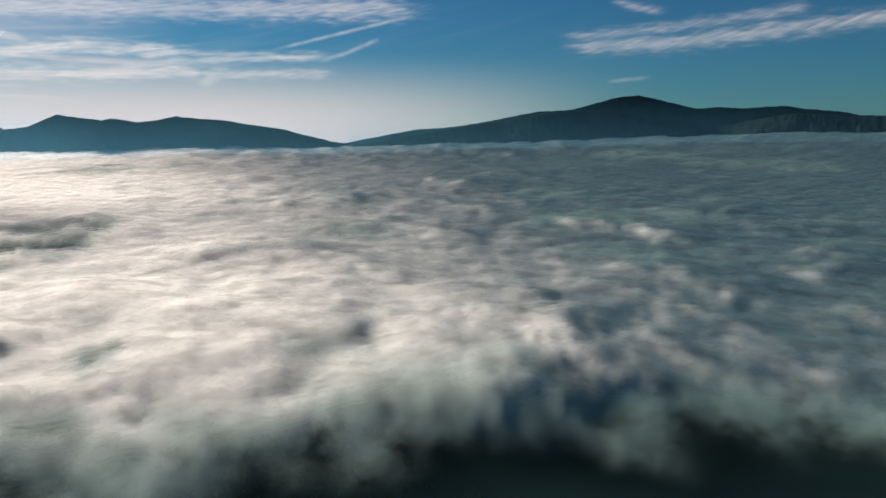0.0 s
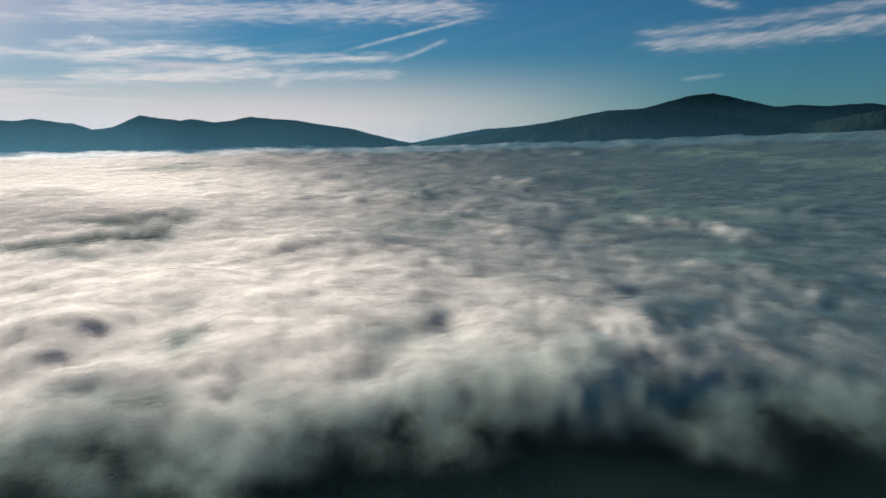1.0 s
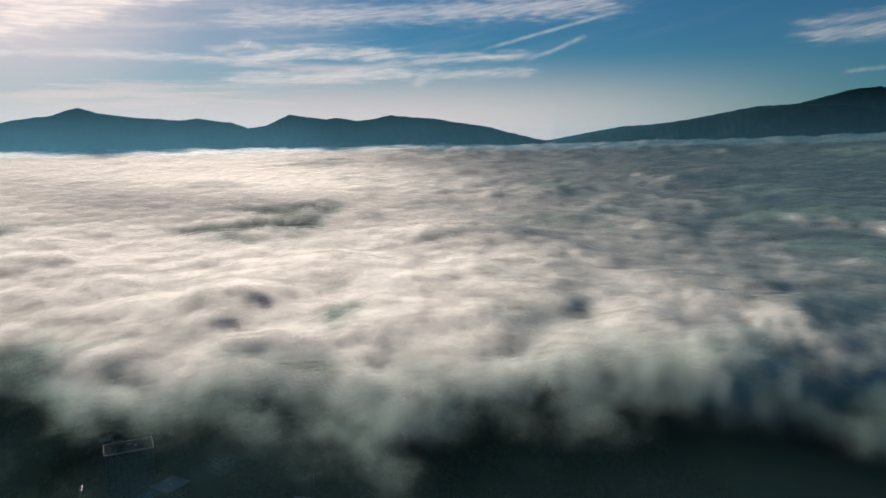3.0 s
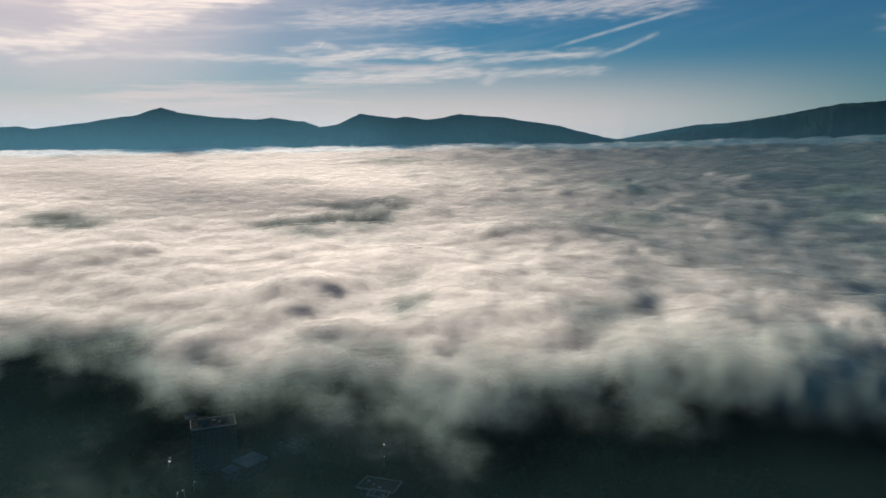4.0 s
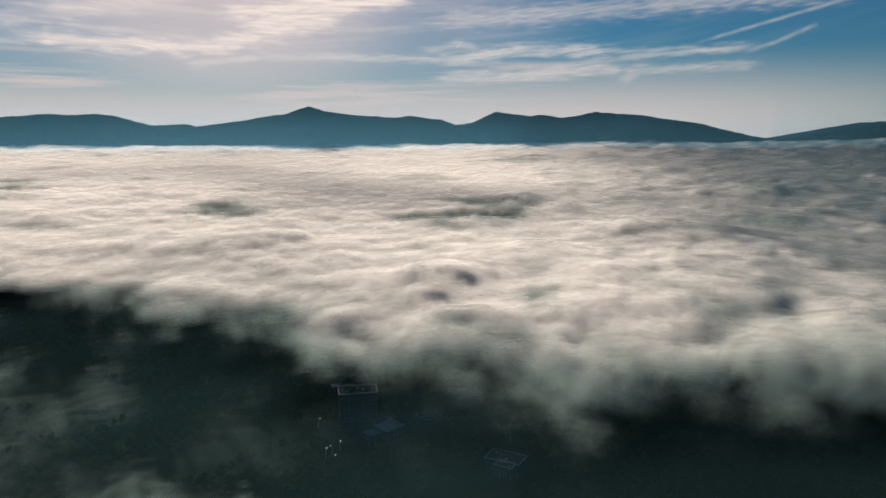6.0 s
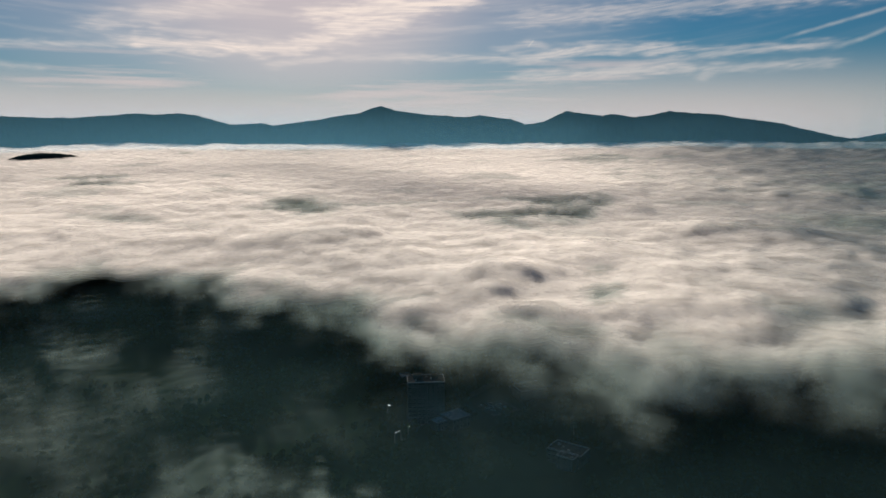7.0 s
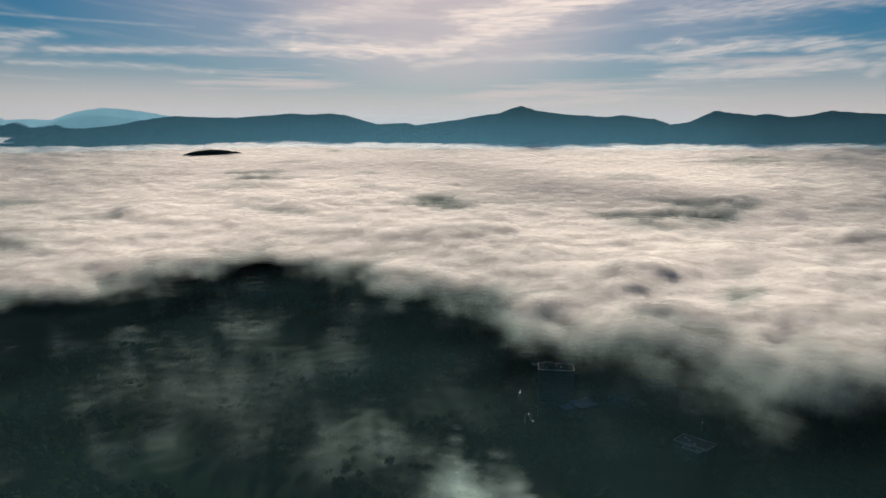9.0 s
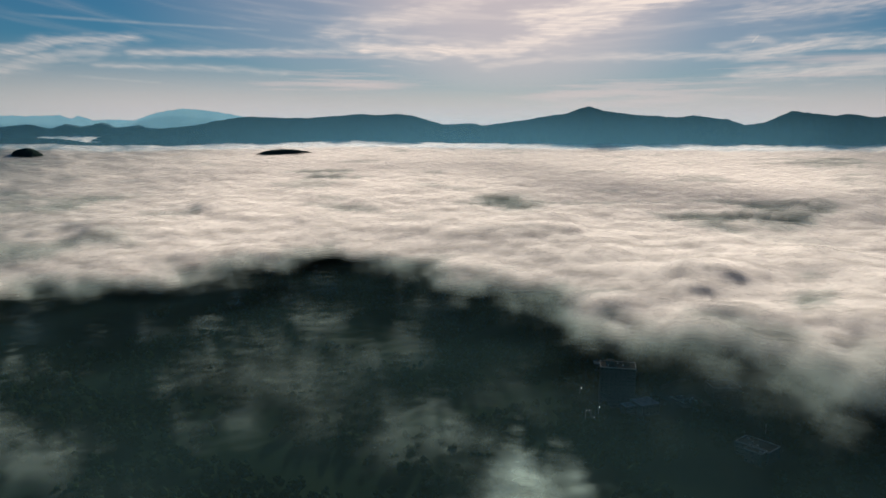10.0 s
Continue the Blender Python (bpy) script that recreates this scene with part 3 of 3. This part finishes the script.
def fog_bank():
    x, y, r, top, dense, mist_top, mist = fog_shape()
    bank = tagged(new("fog_bank"), "white sea of billowing morning fog filling the valley", "fog", kind="stuff")
    bulk = smooth(0.02, 0.7, dense)

    def layer(name, z, share, depth, keep, mat):
        mesh = grid_mesh(name, np.stack([x, y, z], -1), closed=True, keep=keep)
        if not len(mesh.polygons):
            return
        values(mesh, "share", share)
        values(mesh, "closed", dense)
        values(mesh, "depth", depth)
        mesh.materials.append(mat)
        new(name, mesh).parent = bank

    layer("fog_core", np.maximum(top - 9, 4), smooth(0.3, 0.9, dense), top * 0 + 9, dense > 0.3, FOG_CORE)
    for lift, left in SKINS:
        z = np.maximum(top + lift * (1 - 0.3 * smooth(1500, 3500, r)), 5)
        layer("fog_skin", z, SKIN_SHARE * (0.25 + 0.75 * bulk) * smooth(0.01, 0.12, dense), bulk * left + (1 - bulk) * 4.0, dense > 0.01, FOG_SKIN)
    # loose mist over the clearing lies in level slices
    for k in range(12):
        z = 9 + k * SLICE_STEP + fractal(x, y, 55, 2, 100 + k) * 3.5
        keep = (mist_top - z > -16) & (mist > 0.01)
        wisps = np.clip(0.9 + 1.5 * fractal(x + 6 * k, y - 9 * k, 42, 4, 80, 0.6), 0.0, 2.2)
        layer("fog_slice", z, SLICE_SHARE * mist * wisps, (mist_top - z) * 0.5, keep | np.roll(keep, 1, 0) | np.roll(keep, -1, 0), FOG_SKIN)
    return bank


fog_bank()


def fog_pool():
    """A pocket of fog that climbs between the far spur and the hills."""
    h, d = np.meshgrid(np.linspace(-46.6, -42.0, 60), np.linspace(0, 1, 30))
    x, y = plan(h, 4090 + 430 * d)
    z = 150 + 30 * d + fractal(x, y, 60, 3, 905) * 3
    mesh = grid_mesh("fog_pool", np.stack([x, y, z], -1))
    ragged = fractal(x, y, 90, 3, 907) * 0.15
    values(mesh, "share", smooth(0.0, 0.25, 1 - np.abs(h + 44.3) / 2.2 + ragged) * smooth(1.0, 0.8, d + ragged))
    values(mesh, "closed", np.ones(h.shape))
    mesh.materials.append(FOG_CORE)
    return tagged(new("fog_pool", mesh), "small white pool of fog between distant hills", "fog", kind="stuff")


fog_pool()


def ground_mist():
    """Thin still mist over the valley floor, its teal sheets added to lift the dark tones."""
    m, nodes, links = material("ground mist")
    matt = node(nodes, "ShaderNodeBsdfDiffuse", Color=(0.27, 0.55, 0.55, 1))
    veiled(nodes, links, attribute(nodes, "share"), matt.outputs[0])
    bank = tagged(new("ground_mist"), "thin bluish mist lying over the dark valley floor", "mist", kind="stuff")
    for k, z in enumerate((16.0, 37.0, 44.0)):
        h, r = np.meshgrid(np.arange(-180, 180, 2.0), np.linspace(20, 4000, 160))
        x, y = plan(h, r)
        mesh = grid_mesh("mist_layer", np.stack([x, y, z + fractal(x, y, 200, 2, 600 + k) * 2], -1), closed=True)
        # thicker far off, to turn the dark hollows of the fog teal
        values(mesh, "share", (0.021 + 0.13 * smooth(950, 1250, r)) * (1 + 0.7 * fractal(x, y, 120, 4, 610 + k)) * smooth(20, 120, r) * smooth(4000, 3700, r))
        mesh.materials.append(m)
        new("mist_layer", mesh).parent = bank
    return bank


ground_mist()

# ---------------------------------------------------------------- the town under the fog
def part(name, bm, mat, parent, label=""):
    mesh = bpy.data.meshes.new(name)
    bm.to_mesh(mesh)
    bm.free()
    mesh.materials.append(mat)
    ob = new(name, mesh)
    ob.parent = parent
    return tagged(ob, label)


def box(bm, x, y, z, w, d, h, bevel=0.0):
    """A box with its base centred at x, y, z."""
    made = bmesh.ops.create_cube(bm, size=1.0)["verts"]
    bmesh.ops.scale(bm, vec=(w, d, h), verts=made)
    bmesh.ops.translate(bm, vec=(x, y, z + h / 2), verts=made)
    if bevel:
        edges = list({e for v in made for e in v.link_edges})
        bmesh.ops.bevel(bm, geom=edges, offset=bevel, segments=1, affect="EDGES")
    return bm


def boxed(*args):
    return box(bmesh.new(), *args)


WALL = surface("painted render", (0.05, 0.055, 0.055), (0.11, 0.11, 0.105), 4.0)
GREY_ROOF = surface("grey sheet roof", (0.26, 0.28, 0.30), (0.46, 0.48, 0.50), 6.0)
PALE = surface("pale sheet roof", (0.40, 0.40, 0.38), (0.68, 0.67, 0.64), 8.0, roughness=0.5, gloss=0.4)
TRIM = surface("zinc flashing", (0.20, 0.21, 0.22), (0.36, 0.37, 0.37), 2.0, roughness=0.6, gloss=0.05)
ASPHALT = surface("asphalt", (0.035, 0.036, 0.038), (0.07, 0.07, 0.07), 5.0)
PANE = surface("window glass", (0.015, 0.02, 0.022), (0.03, 0.035, 0.04), 3.0, roughness=0.1, gloss=0.6)
PAINT = surface("car paint", (0.25, 0.26, 0.27), (0.6, 0.6, 0.6), 2.0, roughness=0.22, gloss=0.7, random_mix=0.6)
RUBBER = surface("tyre rubber", (0.015, 0.015, 0.015), (0.03, 0.03, 0.03), 0.3)
BRICK = surface("brick chimney", (0.2, 0.13, 0.1), (0.34, 0.24, 0.2), 3.0)
BARK = surface("bark", (0.05, 0.04, 0.03), (0.1, 0.08, 0.06), 0.6)
LEAVES = surface("tree crowns", (0.006, 0.016, 0.009), (0.02, 0.036, 0.016), 14.0)


def flat_roof_block(x, y, turn, wings, height, label, roof, storeys, kind="building"):
    """A building of one or more flat-roofed wings (x, y, width, depth, extra height) with parapets, windows and roof gear."""
    house = tagged(new("building"), label, kind)
    house.matrix_world = pose(x, y, 0, 0, 0, turn)
    for wx, wy, w, d, extra in wings:
        h = height + extra
        body = part("wall", boxed(wx, wy, 0, w, d, h), WALL, house)
        part("roof", boxed(wx, wy, h, w - 0.8, d - 0.8, 0.15), roof, house)
        for px, py, pw, pd in ((0, d / 2, w, 0.4), (0, -d / 2, w, 0.4), (w / 2, 0, 0.4, d - 0.4), (-w / 2, 0, 0.4, d - 0.4)):
            part("parapet", boxed(wx + px, wy + py, h + 0.004, pw, pd, 0.7), TRIM, house)
        rise = h / storeys
        for level in range(storeys):
            for k in range(int(w // 3.2)):
                wx0 = wx - w / 2 + (k + 0.5) * w / int(w // 3.2)
                window = part("window", boxed(wx0, wy - d / 2 - 0.03, level * rise + rise * 0.35, 1.9, 0.12, rise * 0.5), TRIM, house)
                part("pane", boxed(wx0, wy - d / 2 - 0.08, level * rise + rise * 0.35 + 0.1, 1.7, 0.1, rise * 0.5 - 0.2), PANE, window)
        rng = random.Random(int(w * 10 + d))
        for k in range(max(2, int(w * d / 120))):
            part("roof_vent", boxed(wx + rng.uniform(-0.35, 0.35) * w, wy + rng.uniform(-0.35, 0.35) * d, h + 0.15, rng.uniform(0.8, 2.2), rng.uniform(0.8, 1.8), rng.uniform(0.6, 1.4), 0.06), TRIM, house)
    return house


slab = flat_roof_block(-18, 573, 5, [(0, 0, 28, 17, 0)], 33, "grey ten-storey apartment block in the mist", ROOFING, 11, "apartment block")
part("lift_house", boxed(-6, 2, 33.15, 7, 6, 3.2, 0.05), WALL, slab)
part("lift_house", boxed(7, 2, 33.15, 5, 5, 2.6, 0.05), WALL, slab)
flat_roof_block(3, 560, 38, [(2, 0, 17, 15, 0), (-11, 3, 10, 8, -2)], 9, "low hall with a grey stepped flat roof", GREY_ROOF, 2, "hall")
flat_roof_block(-48, 754, 12, [(0, 0, 26, 24, 0), (-12, -16, 12, 9, -3)], 9, "low building with a bright white roof", PALE, 2)
flat_roof_block(80, 503, -35, [(0, 0, 24, 15, 0), (4, -10, 12, 8, 0)], 9, "dark flat-roofed school with pale parapets", ROOFING, 3, "school")
flat_roof_block(68, 622, 20, [(0, 0, 24, 18, 0)], 9, "dark flat-roofed building with pale roof edge", ROOFING, 3)
flat_roof_block(-140, 930, 10, [(0, 0, 26, 16, 0)], 10, "low building with a pale roof at the fog's edge", PALE, 3)
flat_roof_block(-73, 936, -8, [(0, 0, 24, 15, 0)], 10, "low building with a pale roof at the fog's edge", PALE, 3)
flat_roof_block(-38, 655, 15, [(0, 0, 9, 8, 0)], 7, "small house with a pale flat roof", PALE, 2, "house")


def tapered(bm, x, y, low, high, r0, r1, sides=20):
    made = bmesh.ops.create_cone(bm, cap_ends=True, segments=sides, radius1=r0, radius2=r1, depth=high - low)["verts"]
    bmesh.ops.translate(bm, vec=(x, y, (low + high) / 2), verts=made)
    return bm


chimney = tagged(new("chimney_stack"), "tall slender chimney reaching out of the fog", "chimney")
chimney.matrix_world = pose(-55, 906, 0)
part("shaft", tapered(bmesh.new(), 0, 0, 0, 59, 3.2, 2.4), BRICK, chimney)
part("rim", tapered(bmesh.new(), 0, 0, 59, 60.5, 2.7, 2.8), CONCRETE, chimney)


def glint_glow():
    m, nodes, links = material("glint glow")
    glow = node(nodes, "ShaderNodeEmission", Color=(1.0, 0.97, 0.92, 1), Strength=12.0)
    links.new(glow.outputs[0], nodes.new("ShaderNodeOutputMaterial").inputs["Surface"])
    return m


LAMP = glint_glow()


# assumed lamps: their glowing heads stand in for small white glints in the town
def street_lamp(x, y, turn, height=8.0):
    lamp = tagged(new("street_lamp"), "assumed street lamp on a metal pole, lit to give a white glint", "street lamp", "street lamps")
    part("pole", tapered(bmesh.new(), 0, 0, 0, height, 0.11, 0.07, 8), TRIM, lamp)
    part("arm", boxed(0.6, 0, height - 0.1, 1.3, 0.08, 0.08), TRIM, lamp)
    head = part("lamp_head", boxed(1.3, 0, height - 0.14, 0.9, 0.35, 0.16, 0.04), TRIM, lamp)
    part("diffuser", boxed(1.3, 0, height - 0.24, 0.7, 0.3, 0.1), LAMP, head)
    lamp.matrix_world = pose(x, y, 0, 0, 0, turn)
    return lamp


first_lamp = street_lamp(-48, 582, 20)
for lx, ly, turn in ((-48, 577, 20), (95, 561, 80), (93, 552, 80), (91, 543, 80), (-39, 530, 60), (-35, 534, 200), (-30, 541, 60), (-33, 520, 0)):
    copy_thing(first_lamp, pose(lx, ly, 0, 0, 0, turn))


def parked_car(x, y, turn):
    car = tagged(new("parked_car"), "small light-coloured car parked on the lot", "car", "cars on the lot")
    bm = boxed(0, 0, 0.28, 1.75, 4.2, 0.62, 0.12)
    body = part("body", bm, PAINT, car)
    bm = boxed(0, -0.15, 0.9, 1.55, 2.3, 0.55, 0.16)
    part("cabin", bm, PAINT, car)
    part("windscreen", boxed(0, 1.02, 0.93, 1.35, 0.08, 0.4), PANE, car)
    part("rear_window", boxed(0, -1.32, 0.93, 1.35, 0.08, 0.4), PANE, car)
    for sx in (-0.8, 0.8):
        for sy in (-1.3, 1.3):
            bm = bmesh.new()
            made = bmesh.ops.create_cone(bm, cap_ends=True, segments=12, radius1=0.31, radius2=0.31, depth=0.2)["verts"]
            bmesh.ops.rotate(bm, cent=(0, 0, 0), matrix=Matrix.Rotation(math.pi / 2, 3, "Y"), verts=made)
            bmesh.ops.translate(bm, vec=(sx, sy, 0.31), verts=made)
            part("wheel", bm, RUBBER, car)
    car.matrix_world = pose(x, y, 0.03, 0, 0, turn)
    return car


first_car = parked_car(33, 592, 30)
lot = random.Random(5)
for row in range(3):
    for column in range(6):
        if (row, column) != (0, 0) and lot.random() < 0.8:
            a = radians(30)
            cx, cy = column * 2.9, row * 6.5 - lot.random()
            copy_thing(first_car, pose(33 + cx * math.cos(a) - cy * math.sin(a), 590 + cx * math.sin(a) + cy * math.cos(a), 0.03, 0, 0, 30 + 180 * lot.randrange(2)))


def paved(name, x, y, turn, w, d, label, category):
    ob = new(name, bpy.data.meshes.new(name))
    bm = boxed(0, 0, -0.1, w, d, 0.13)
    bm.to_mesh(ob.data)
    bm.free()
    ob.data.materials.append(ASPHALT)
    ob.matrix_world = pose(x, y, 0, 0, 0, turn)
    return tagged(ob, label, category, kind="structure")


paved("pavement", 40, 597, 30, 26, 26, "asphalt car park between the buildings", "car park")
paved("road", 30, 640, -35, 7, 190, "narrow asphalt road through the town", "road")


def woods():
    """The trees of the valley floor: tapered trunks and ragged crowns of several clumps."""
    rng = np.random.RandomState(11)
    ball = bmesh.new()
    bmesh.ops.create_icosphere(ball, subdivisions=1, radius=1.0)
    points = np.array([v.co[:] for v in ball.verts])
    faces = np.array([[v.index for v in f.verts] for f in ball.faces])
    ball.free()
    count = 9000
    x, y = rng.uniform(-560, 330, count), rng.uniform(230, 980, count)
    keep = np.ones(count, bool)
    for bx, by, clear in ((-18, 573, 24), (3, 560, 22), (-48, 750, 26), (80, 503, 22), (68, 622, 20), (40, 597, 24), (-140, 930, 20), (-73, 936, 20), (-38, 655, 10), (-55, 906, 8)):
        keep &= np.hypot(x - bx, y - by) > clear
    keep &= fractal(x, y, 120, 3, 500) > -0.35
    x, y = x[keep], y[keep]
    verts, tris, base = [], [], 0
    for tx, ty in zip(x, y):
        size = rng.uniform(2.2, 4.2)
        for k in range(3):
            wobble = points * (1 + rng.uniform(-0.25, 0.25, (len(points), 1)))
            offset = np.array((tx + rng.uniform(-0.5, 0.5) * size, ty + rng.uniform(-0.5, 0.5) * size, 2.0 + size * (0.7 + 0.55 * k)))
            verts.append(wobble * size * (1.0 - 0.22 * k) * np.array((1, 1, 0.9)) + offset)
            tris.append(faces + base)
            base += len(points)
    mesh = bpy.data.meshes.new("woods")
    mesh.from_pydata(np.concatenate(verts).tolist(), [], np.concatenate(tris).tolist())
    mesh.materials.append(LEAVES)
    return tagged(new("woods", mesh), "dark green broadleaf trees on the valley floor", "trees", kind="stuff")


woods()
